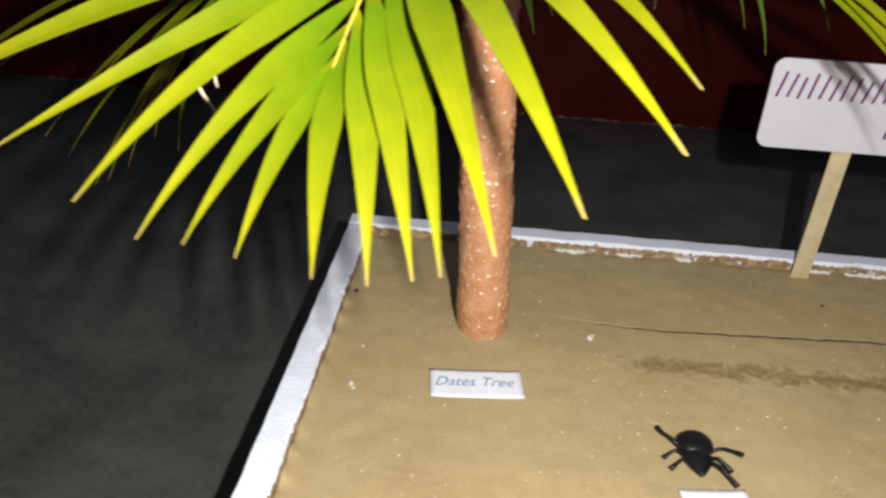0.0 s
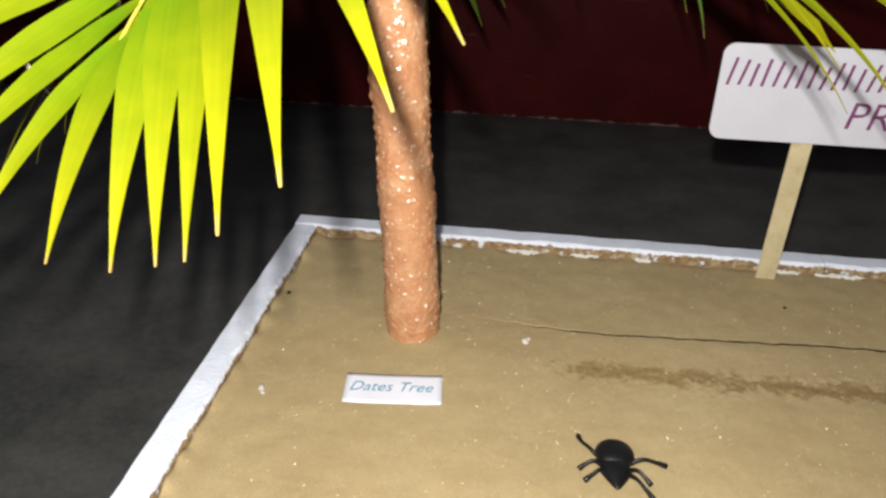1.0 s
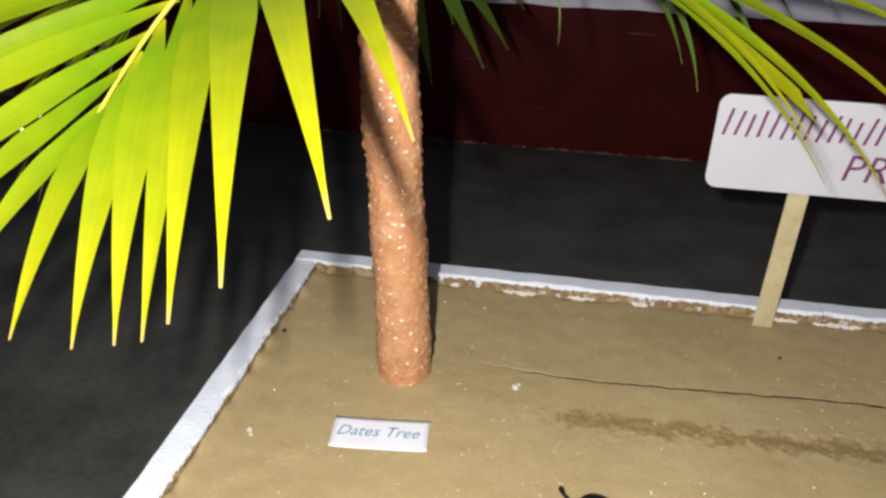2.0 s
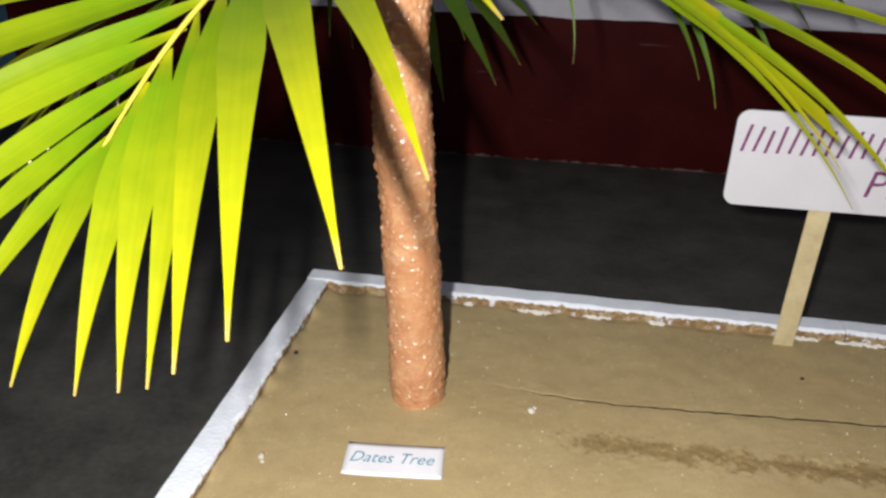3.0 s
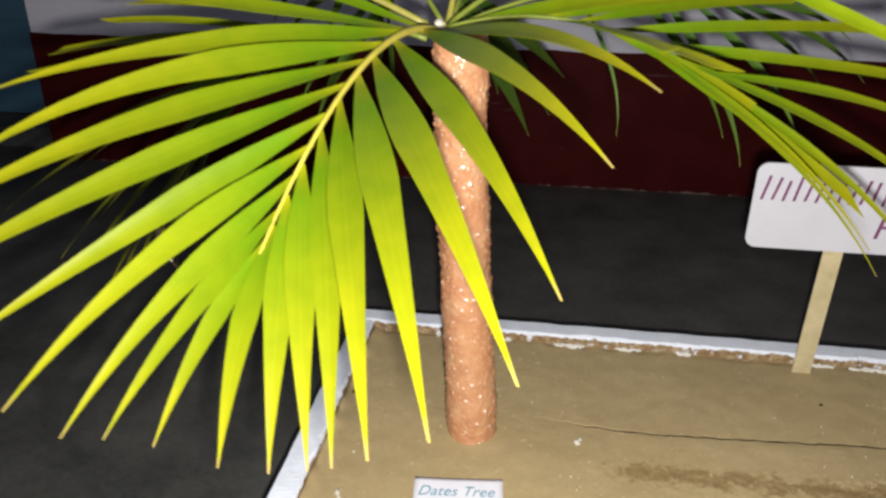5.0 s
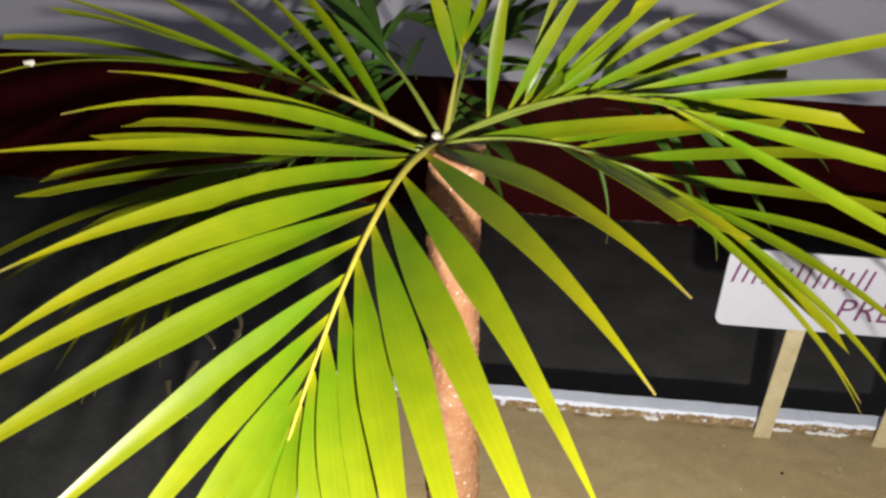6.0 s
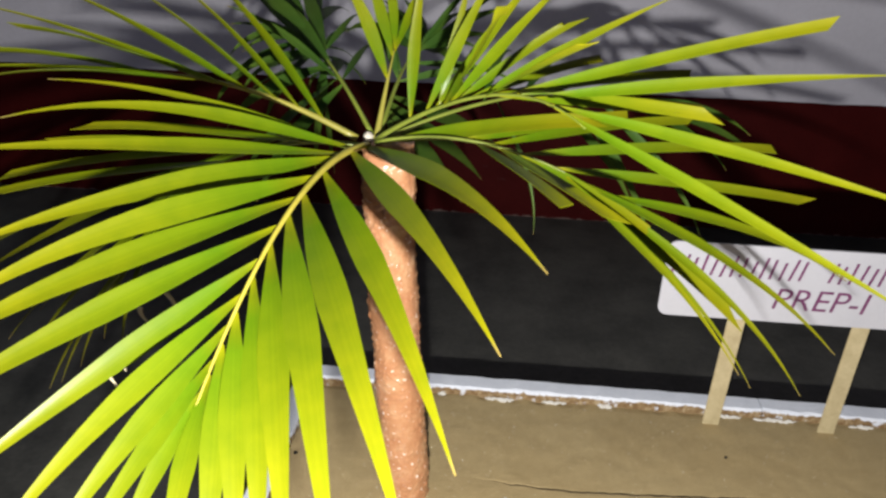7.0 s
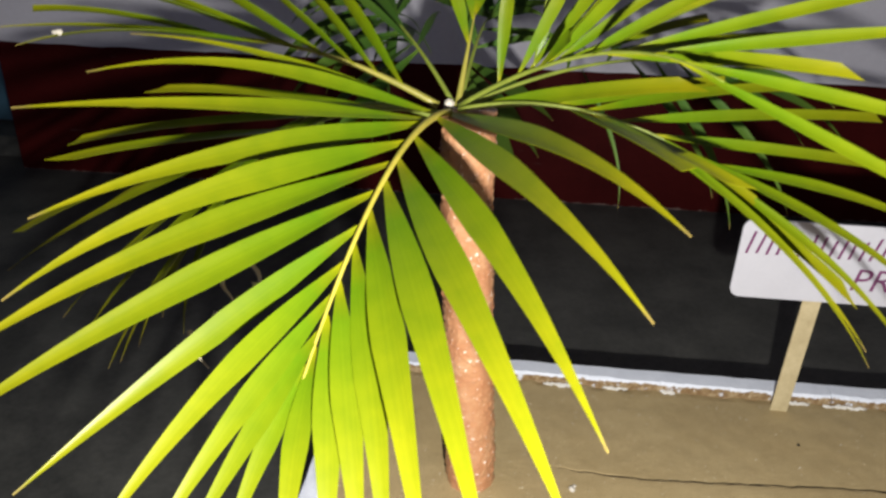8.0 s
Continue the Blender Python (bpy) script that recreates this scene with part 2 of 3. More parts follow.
def lettering(text, size, shear, mat, parent, m, name="writing", bold=0.0):
    cu = bpy.data.curves.new(name, "FONT")
    cu.body, cu.size, cu.shear, cu.extrude, cu.offset = text, size, shear, 0.00015, bold
    cu.resolution_u = 3
    tmp = bpy.data.objects.new(name + "_outline", cu)
    scene.collection.objects.link(tmp)
    me = bpy.data.meshes.new_from_object(tmp.evaluated_get(bpy.context.evaluated_depsgraph_get()))
    bpy.data.objects.remove(tmp)
    me.materials.clear()
    me.materials.append(mat)
    ob = new(name, me)
    ob.parent = parent
    ob.matrix_basis = m
    return ob


# ---- the room ----
FLOOR_Z, WALL_Y, BAND_TOP = -0.11, 1.02, 0.182
WALL_END = -1.11


def structure(name, bm, mat, label):
    return tagged(part(name, bm, mat), label, "structure", kind="structure")


structure("floor", box(-4, 4, -4, 3, FLOOR_Z - 0.12, FLOOR_Z), FLOOR, "dark grey cement floor with faint stains")
structure("wall_north", box(WALL_END, 4, WALL_Y, WALL_Y + 0.22, FLOOR_Z, 2.9), WHITE_WALL, "off-white painted wall above a maroon band")


def painted_band():
    """The maroon skirting band, a little proud of the wall, with slightly uneven painted edges."""
    verts, faces, n = [], [], 260
    for i in range(n + 1):
        x = WALL_END - 0.003 + (4.0 - WALL_END) * i / n
        top = BAND_TOP + wobble(x, 0, 0, 14, 0.003) + wobble(x, 4, 0, 60, 0.0012)
        for y, z in ((WALL_Y - 0.003, FLOOR_Z), (WALL_Y - 0.003, top), (WALL_Y, top), (WALL_Y, FLOOR_Z)):
            verts.append((x, y, z))
    for i in range(n):
        for k in range(3):
            a, b = i * 4 + k, (i + 1) * 4 + k
            faces.append((a, b, b + 1, a + 1))
    faces += [(3, 2, 1, 0), (n * 4, n * 4 + 1, n * 4 + 2, n * 4 + 3)]
    ob = mesh_object("trim", verts, faces, MAROON, smooth=False)
    return tagged(ob, "glossy maroon painted band along the wall's foot", "structure", kind="structure")


painted_band()
structure("wall_north_return", box(WALL_END - 0.003, WALL_END, WALL_Y, WALL_Y + 0.22, FLOOR_Z, BAND_TOP), MAROON, "maroon painted end of the wall beside the doorway")
structure("wall_west", box(-4.2, -4, -4, 3, FLOOR_Z, 2.9), WHITE_WALL, "plain off-white side wall")
structure("wall_east", box(4, 4.2, -4, 3, FLOOR_Z, 2.9), WHITE_WALL, "plain off-white side wall")
structure("wall_north_far", box(-4, WALL_END - 0.9, WALL_Y, WALL_Y + 0.22, FLOOR_Z, 2.9), WHITE_WALL, "off-white painted wall past the doorway")
structure("ceiling", box(-4.2, 4.2, -1.6, 3, 2.9, 3.0), WHITE_WALL, "plain off-white ceiling")
structure("threshold", box(WALL_END - 0.9, WALL_END - 0.003, WALL_Y + 0.06, WALL_Y + 0.22, FLOOR_Z, FLOOR_Z + 0.05, 0.004), FLOOR, "low dark stone threshold of the doorway")
door = empty("door_1", (WALL_END - 0.45, WALL_Y + 0.17, FLOOR_Z + 0.05))
tagged(door, "closed blue painted door set back in the wall", "door", kind="structure")
part("door_panel", box(-0.446, 0.446, 0, 0.04, 0.004, 2.1, 0.003), BLUE, door)
part("rail", box(-0.36, 0.36, -0.012, 0, 0.14, 0.24, 0.004), BLUE, door)
part("rail", box(-0.36, 0.36, -0.012, 0, 1.0, 1.12, 0.004), BLUE, door)

# ---- the foam tray ----
TX0, TX1, TY0, TY1, RIM, THICK = -0.166, 0.80, -0.42, 0.220, 0.011, 0.025
tray = tagged(empty("foam_tray", (0, 0, FLOOR_Z)), "white foam tray filled with sand, standing on the floor", "tray")


def foam_strip(x0, x1, y0, y1, inner, along):
    """One side of the tray: a board whose inner top edge is chipped."""
    n = int((x1 - x0 if along == "x" else y1 - y0) / 0.004)
    verts, faces = [], []
    for i in range(n + 1):
        f = i / n
        s = (x0 + (x1 - x0) * f) if along == "x" else (y0 + (y1 - y0) * f)
        chip = max(0.0, noise.noise(Vector((s * 45, inner * 7, 1.7)))) * 0.006 + wobble(s, inner, 3, 160, 0.0012)
        top = RIM + wobble(s, 2, 0, 30, 0.0008)
        edge = wobble(s, 5, 0, 40, 0.0008)
        if along == "x":
            prof = ((y1 + edge, FLOOR_Z), (y1 + edge, top - 0.0012), (y1 + edge - 0.0012, top), (y0 + 0.002 + chip, top), (y0 + 0.0006 + chip * 0.6, top - 0.002), (y0, top - 0.005), (y0, FLOOR_Z))
            verts += [(s, p, z - FLOOR_Z) for p, z in prof]
        else:
            prof = ((x0 + edge, FLOOR_Z), (x0 + edge, top - 0.0012), (x0 + edge + 0.0012, top), (x1 - 0.002 - chip, top), (x1 - 0.0006 - chip * 0.6, top - 0.002), (x1, top - 0.005), (x1, FLOOR_Z))
            verts += [(p, s, z - FLOOR_Z) for p, z in prof]
    for i in range(n):
        for k in range(7):
            a, b = i * 7 + k, i * 7 + (k + 1) % 7
            q = (a, b, b + 7, a + 7)
            faces.append(q if along == "y" else q[::-1])
    faces += [tuple(range(7)), tuple(range(n * 7, n * 7 + 7))]
    ob = mesh_object("side", verts, faces, FOAM, smooth=False)
    ob.parent = tray
    return ob


# the long back side is two boards butted together
JOINT = 0.413
foam_strip(TX0, JOINT - 0.0006, TY1 - THICK, TY1, 1, "x")
foam_strip(JOINT + 0.0006, TX1, TY1 - THICK, TY1, 2, "x")
foam_strip(TX0, TX0 + THICK, TY0, TY1 - THICK - 0.0003, 3, "y")
right_side = foam_strip(TX0, TX0 + THICK, TY0, TY1 - THICK - 0.0003, 4, "y")
right_side.matrix_basis = pose(TX1 + TX0, TY1 - THICK + TY0, 0, 0, 0, 180)
part("side", box(TX0 + THICK + 0.0003, TX1 - THICK - 0.0003, TY0, TY0 + THICK, 0, RIM - FLOOR_Z, 0.001), FOAM, tray)
part("bottom", box(TX0 + THICK + 0.0003, TX1 - THICK - 0.0003, TY0 + THICK + 0.0003, TY1 - THICK - 0.0003, 0, 0.02), FOAM, tray)


# ---- the sand ----
def crack_y(x):
    return 0.047 - 0.006 * math.cos((x - 0.19) * 14) + wobble(x, 0, 9, 60, 0.0017) + wobble(x, 5, 9, 170, 0.0007)


def sand_height(x, y):
    h = wobble(x, y, 0, 9, 0.0016) + wobble(x, y, 3, 45, 0.0006) + wobble(x, y, 6, 200, 0.0002)
    # the cracked, slightly lifted plate
    if x > 0.055:
        d = y - crack_y(x)
        depth = min(1.0, (x - 0.055) / 0.09) * 0.0018
        h -= depth * math.exp(-(d / (0.0009 + 0.0006 * min(1, (x - 0.055) / 0.3))) ** 2)
        h += 0.0003 * min(1.0, (x - 0.055) / 0.1) * (math.exp(-((d + 0.014) / 0.014) ** 2) if d < 0 else 0)
    # the scuffed band in front of it
    bx = max(0.0, min(1.0, (x - 0.10) / 0.05))
    by = math.exp(-((y + 0.016 - 0.004 * math.sin(x * 21)) / 0.014) ** 2) * (0.55 + 0.9 * max(0.0, noise.noise(Vector((x * 26, y * 40, 4))) + 0.25))
    h += bx * by * (-0.0012 + 0.0036 * abs(noise.noise(Vector((x * 170, y * 170, 5)))) + 0.0016 * noise.noise(Vector((x * 320, y * 320, 7))) - 0.002 * max(0, noise.noise(Vector((x * 30, y * 60, 8)))))
    # a low hollow round the trunk, and the rise at the rim
    h += (0.004 + 0.005 * noise.noise(Vector((1.3, y * 55, 2)))) * math.exp(-((x + 0.141) / 0.006) ** 2)
    h += (-0.0015 + 0.004 * noise.noise(Vector((x * 60, 3.1, 2)))) * math.exp(-((y - 0.195) / 0.006) ** 2)
    return h


def sand_bed():
    xs = list(np.arange(TX0 + THICK + 0.0004, 0.52, 0.0024)) + list(np.arange(0.52, TX1 - THICK, 0.012)) + [TX1 - THICK - 0.0004]
    ys = list(np.arange(TY0 + THICK + 0.0004, -0.24, 0.012)) + list(np.arange(-0.24, 0.030, 0.0022)) + list(np.arange(0.030, 0.062, 0.0005)) + list(np.arange(0.062, TY1 - THICK, 0.0026)) + [TY1 - THICK - 0.0004]
    nx, ny = len(xs), len(ys)
    verts = [(x, y, sand_height(x, y)) for y in ys for x in xs]
    faces = [(j * nx + i, j * nx + i + 1, (j + 1) * nx + i + 1, (j + 1) * nx + i) for j in range(ny - 1) for i in range(nx - 1)]
    ring = [i for i in range(nx)] + [j * nx + nx - 1 for j in range(1, ny)] + [(ny - 1) * nx + i for i in range(nx - 2, -1, -1)] + [j * nx for j in range(ny - 2, 0, -1)]
    low = len(verts)
    verts += [(verts[i][0], verts[i][1], FLOOR_Z + 0.0203) for i in ring]
    n = len(ring)
    faces += [(ring[k], low + k, low + (k + 1) % n, ring[(k + 1) % n]) for k in range(n)]
    ob = mesh_object("sand", verts, faces, SAND)
    return tagged(ob, "fine brown damp sand with a crack and a scuffed band, filling the tray", "sand", kind="stuff")


sand_bed()


def thread():
    """A thin dark strand, surfacing along the sand's crack, added as the crack's shade."""
    pts, radii = [], []
    for i in range(120):
        x = 0.085 + 0.42 * i / 119
        y = crack_y(x) + wobble(x, 1, 1, 90, 0.0006)
        pts.append(Vector((x, y, sand_height(x, y + 0.006) - 0.0014 + 0.0016 * min(1.0, i / 30) + wobble(x, 2, 2, 50, 0.0003))))
        radii.append((0.0004 + 0.0004 * min(1.0, i / 45)) * (1 + 0.35 * noise.noise(Vector((x * 70, 3, 1)))))
    verts, faces = tube(pts, radii, 8)
    tagged(mesh_object("crack_shade_strand", verts, faces, CRACK_SHADE), "thin dark strand half buried in the sand, standing in for the crack's shade", "thread")


thread()


# ---- the palm tree model ----
palm = tagged(empty("model_palm_tree", (0.0, 0.021, 0.0)), "model palm of cut fronds on an orange-brown trunk in sand", "palm tree")
TOP = Vector((-0.0198, -0.0008, 0.386))


def trunk():
    """An uneven lacquered tube, lumpy all over, leaning slightly."""
    verts, faces, rings, sides = [], [], 330, 110
    for i in range(rings + 1):
        f = i / rings
        z = -0.02 + (TOP.z + 0.02) * f
        g = max(0.0, z / TOP.z)
        cx = -0.0033 + (TOP.x + 0.0033) * g - 0.0072 * g * (1 - g) + 0.0149 * g * (1 - g) * (1 - 2 * g)
        cy = TOP.y * g
        r = 0.0238 - 0.0020 * g + 0.0006 * math.sin(g * 23)
        for k in range(sides):
            a = k * math.tau / sides
            d = Vector((math.cos(a), math.sin(a), 0))
            p = Vector((d.x * 0.023, d.y * 0.023, z))
            q = p * 215 + Vector((noise.noise(p * 70), noise.noise(p * 70 + Vector((7, 1, 3))), noise.noise(p * 70 + Vector((2, 9, 5))))) * 3.0
            lump = noise.noise(p * 90) * 0.0006 + max(0.0, noise.noise(q) - 0.10) * 0.0032 + noise.noise(p * 36) * 0.0010
            verts.append((cx + d.x * (r + lump), cy + d.y * (r + lump), z))
    for i in range(rings):
        for k in range(sides):
            faces.append((i * sides + k, i * sides + (k + 1) % sides, (i + 1) * sides + (k + 1) % sides, (i + 1) * sides + k))
    faces += [tuple(reversed(range(sides))), tuple(range(rings * sides, (rings + 1) * sides))]
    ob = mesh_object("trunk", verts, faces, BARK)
    ob.parent = palm
    return tagged(ob, "lumpy orange-brown lacquered trunk with shiny lumps and painted pale glints")


trunk()


def plug():
    bm = bmesh.new()
    bmesh.ops.create_icosphere(bm, subdivisions=3, radius=1.0)
    for v in bm.verts:
        n = 1 + 0.25 * noise.noise(v.co * 2.2)
        v.co = v.co * 0.0042 * n + TOP + Vector((-0.017, -0.002, 0.004))
    part("plug", bm, CRUMB, palm, "torn white foam plug in the trunk's top", True)


plug()


def leaflet(frond, place, L, azimuth, elevation, bow, width, cut, facing, mat, rng):
    """A folded, arching palm blade: narrow at its foot, widest at a third, pointed, or squared off where it was cut."""
    a, e = radians(azimuth), radians(elevation)
    way = Vector((math.cos(a) * math.cos(e), math.sin(a) * math.cos(e), math.sin(e)))
    up = (Vector((0, 0, 1)) - way * way.z).normalized()
    sway = way.cross(up).normalized() * rng.uniform(-0.003, 0.003)
    n, cols = 18, (-1.0, -0.55, 0.0, 0.55, 1.0)
    twist, fold, skew = rng.uniform(-0.32, 0.32), rng.uniform(0.10, 0.22), rng.uniform(-0.012, 0.012)
    thick = 0.0004
    pts = []
    for i in range(n + 1):
        s = i / n
        pts.append(way * (L * s) + up * (bow * (2.0 * s * (1 - s) + 3.4 * s * s * (1 - s))) + sway * math.sin(s * math.pi))
    top, under, uvs, edge_uvs = [], [], [], []
    for i, p in enumerate(pts):
        s = i / n
        t = (pts[min(i + 1, n)] - pts[max(i - 1, 0)]).normalized()
        side = t.cross(facing)
        side = (side.normalized() if side.length > 0.05 else t.orthogonal().normalized())
        normal = side.cross(t)
        w = 0.15 + 0.85 * math.sin(min(1.0, s / 0.42) * math.pi / 2) ** 1.1
        w *= (1 - 0.22 * s) if cut else max(0.05, min(1.0, (1 - s) / 0.56) ** 0.95)
        ang = twist * (1 - s) + 0.15 * math.sin(s * 3)
        sd = side * math.cos(ang) + normal * math.sin(ang)
        nm = normal * math.cos(ang) - side * math.sin(ang)
        for c in cols:
            slide = t * (skew * c if cut and i == n else 0.0)
            q = p + sd * (c * w * width / 2) + nm * (abs(c) * fold * w * width / 2) + slide
            top.append(q)
            under.append(q - nm * thick)
            uvs.append((c * 0.5 * w + 0.5, s if not cut else s * 0.82))
    k = len(cols)
    m = len(top)
    faces = []
    for i in range(n):
        for j in range(k - 1):
            b = i * k + j
            faces.append((b, b + 1, b + k + 1, b + k))
            faces.append((m + b, m + b + k, m + b + k + 1, m + b + 1))
    # the cut edge has vertices of its own, so that the blade's face stays evenly shaded
    rim = top + under
    ring = [i * k for i in range(n + 1)] + [n * k + j for j in range(1, k)] + [i * k + k - 1 for i in range(n - 1, -1, -1)]
    for a, b in zip(ring, ring[1:]):
        base = len(rim)
        rim += [top[a], top[b], under[b], under[a]]
        edge_uvs += [uvs[a], uvs[b], uvs[b], uvs[a]]
        faces.append((base, base + 1, base + 2, base + 3))
    ob = mesh_object("leaflet", rim, faces, mat, True, uvs + uvs + edge_uvs)
    ob.parent = frond
    ob.location = place
    return ob


def frond(start, reach, rise, droop, bend, rows, facing, mat, label, seed, thick=0.0034, stem=None, taper=0.84, sink=0.0013, vee=0.15):
    """A stalk that rises, reaches out and droops, with a row for each leaflet:
    place along the stalk, length, azimuth, elevation, arch, width, squared end."""
    rng = random.Random(seed)
    start = Vector(start) - palm.location
    dx, dy = reach
    h = math.hypot(dx, dy)

    def stalk(u):
        q = bend * 4 * u * (1 - u)
        return start + Vector((dx * u - dy / h * q, dy * u + dx / h * q, rise * u - droop * u * u))

    pts = [stalk(i / 24) for i in range(25)]
    verts, faces = tube(pts, [thick * (1 - taper * i / 24) for i in range(25)], 8)
    ob = mesh_object("frond", verts, faces, stem or STALK)
    ob.parent = palm
    tagged(ob, label)
    for u, L, az, el, bow, width, cut in rows:
        # the two sides of a frond stand up in a shallow V
        across = (dx * math.sin(radians(az)) - dy * math.cos(radians(az))) / h
        turned = Vector(facing).normalized() - Vector((-dy / h, dx / h, 0)) * (vee * max(-1.0, min(1.0, 2 * across)))
        leaflet(ob, stalk(u) - Vector(facing).normalized() * sink * (0.5 + u), L, az, el, bow, width, cut, turned.normalized(), mat, rng)
    return ob


FROND_A = [
    (0.02, 0.273, -59, 3.4, 0.014, 0.0190, 0), (0.129, 0.283, -64, -2, 0.012, 0.0174, 0), (0.312, 0.271, -64, -12, 0.01, 0.0183, 0),
    (0.431, 0.284, -67, -12, 0.01, 0.0200, 0), (0.515, 0.266, -71, -16, 0.008, 0.0196, 0), (0.607, 0.228, -73, -23, 0.008, 0.0190, 0),
    (0.694, 0.194, -74, -30, 0.008, 0.0174, 0), (0.775, 0.169, -74, -31, 0.007, 0.0163, 0), (0.839, 0.147, -78, -33, 0.008, 0.0154, 0),
    (0.895, 0.127, -86, -31, 0.004, 0.0137, 0), (0.913, 0.117, -103, -30, 0.003, 0.0105, 0),
]
FROND_A_2 = [
    (0.859, 0.143, -109, -25, 0.006, 0.0115, 0), (0.795, 0.173, -112, -23, 0.008, 0.0125, 0), (0.73, 0.2, -115, -18, 0.009, 0.0136, 0),
    (0.644, 0.222, -128, -18, 0.002, 0.0143, 0), (0.547, 0.272, -140, -17, 0.007, 0.0177, 0), (0.444, 0.272, -141, -13, 0.013, 0.0184, 0),
    (0.343, 0.259, -134, -7, 0.018, 0.0177, 0), (0.202, 0.266, -135, -1, 0.011, 0.0165, 0), (0.169, 0.268, -144, 9, 0.006, 0.0128, 0),
    (0.093, 0.247, -141, 14, 0.017, 0.0102, 0), (0.1, 0.219, -151, 19, 0.01, 0.0073, 0),
]
frond((-0.035, 0.005, 0.387), (-0.0535, -0.28), 0.0808, 0.1605, 0, FROND_A + FROND_A_2, (0,-0.55,0.83), LEAF, "broad yellow-green frond arching towards the front", 3, 0.0031, STALK, 0.80, 0.0017, 0.20)
FROND_M = [
    (0.3, 0.173, -159, 8, 0.005, 0.0097, 1), (0.6, 0.157, -163, 5, 0.005, 0.0083, 1), (0.5, 0.202, -154, -1, 0.005, 0.0097, 1),
    (0.8, 0.175, -152, -2, 0.005, 0.0097, 1),
]
frond((-0.04, 0.008, 0.385), (-0.13, -0.035), 0.03, 0.05, 0, FROND_M, (-0.1,-0.45,0.9), LEAF, "frond with trimmed pale green leaflets", 4, 0.0022, STALK_GREEN)
FROND_B = [
    (0.06, 0.165, -3, 10, 0.003, 0.0156, 1), (0.46, 0.146, -64, 2, 0.003, 0.0115, 1), (0.56, 0.142, -56, -2, 0.003, 0.0107, 1),
    (0.66, 0.114, -20, -22, 0.003, 0.0098, 1), (0.76, 0.183, -24, -29, 0.003, 0.0107, 1), (0.84, 0.196, -48, -26, 0.012, 0.0066, 0),
    (0.9, 0.197, -37, -35, 0.012, 0.0049, 0), (0.95, 0.216, -29, -33, 0.014, 0.0074, 0), (0.88, 0.227, -23, -24, 0.014, 0.0098, 0),
    (1, 0.188, -14, -12, 0.012, 0.0098, 0), (0.8, 0.208, 7, -7, 0.003, 0.0098, 1), (0.66, 0.218, 16, -1, 0.003, 0.0098, 1),
    (0.52, 0.175, 19, 4, 0.003, 0.0098, 1),
]
FROND_B_2 = [
    (0.4, 0.14, 18, 6, 0.003, 0.0107, 1),
]
frond((-0.028, 0.004, 0.39), (0.18, -0.043), 0.0616, 0.0768, 0, FROND_B + FROND_B_2, (0.1,-0.75,0.65), LEAF, "frond with trimmed yellow-green leaflets", 5, 0.0022, STALK_GREEN)
FROND_C = [
    (0.84, 0.233, -25, -20, 0.002, 0.0085, 0), (0.8, 0.23, -21, -7, 0.002, 0.0085, 0), (0.66, 0.122, -15, 1, 0.002, 0.0102, 1),
    (0.55, 0.147, 7, -3, 0.002, 0.0088, 1), (0.7, 0.211, -14, 10, 0.002, 0.0088, 0), (0.6, 0.201, -6, 17, 0.002, 0.0095, 1),
    (0.5, 0.187, 32, 0, 0.002, 0.0082, 1), (0.5, 0.193, -74, 22, 0.002, 0.0088, 1), (0.45, 0.148, -15, 32, 0.002, 0.0082, 0),
    (0.38, 0.11, 18, 15, 0.002, 0.0075, 1), (0.36, 0.099, -2, 38, 0.002, 0.0082, 1), (0.3, 0.183, -74, 32, 0.002, 0.0088, 1),
    (0.33, 0.147, -37, 46, 0.002, 0.0082, 0),
]
FROND_C_2 = [
    (0.26, 0.15, -28, 53, 0.002, 0.0090, 0), (0.22, 0.137, -26, 63, 0.002, 0.0090, 0), (0.28, 0.105, 55, 70, 0.002, 0.0083, 0),
    (0.15, 0.127, 39, 84, 0.002, 0.0105, 0),
]
frond((-0.028, 0.008, 0.392), (0.15, -0.18), 0.173, 0.1, 0.02, FROND_C + FROND_C_2, (0.1,-0.85,0.5), LEAF, "raised frond with long yellow-green leaflets", 6, 0.0022, STALK_GREEN)
FROND_E = [
    (0.62, 0.119, -131, 59, 0.008, 0.0112, 0), (0.9, 0.108, -108, 58, 0.004, 0.0099, 0), (1, 0.104, -95, 63, 0.003, 0.0086, 0),
    (0.97, 0.098, -31, 54, 0.008, 0.0092, 0),
]
frond((-0.03, 0.018, 0.388), (0.008, 0.05), 0.075, 0.01, 0, FROND_E, (0,-0.95,0.3), LEAF, "young upright frond at the crown", 7, 0.0030, STALK_OLIVE)
FROND_F = [
    (0.75, 0.17, -143, 4, 0.01, 0.0139, 0), (0.7, 0.189, -149, 7, 0.006, 0.0114, 0), (0.85, 0.142, -144, 13, 0.006, 0.0139, 1),
    (0.62, 0.148, -161, 19, 0.006, 0.0139, 1), (0.55, 0.201, -164, 20, 0.006, 0.0148, 0), (0.45, 0.187, -169, 29, 0.006, 0.0148, 0),
    (0.33, 0.163, -174, 38, 0.006, 0.0148, 0), (0.24, 0.152, -177, 46, 0.006, 0.0160, 0), (0.14, 0.158, -178, 52, 0.006, 0.0160, 0),
]
frond((-0.045, 0.012, 0.39), (-0.2, 0.02), 0.1, 0.06, 0, FROND_F, (-0.3,0.35,0.9), LEAF, "frond with narrow yellow-green leaflets", 8, 0.0030, STALK_OLIVE)
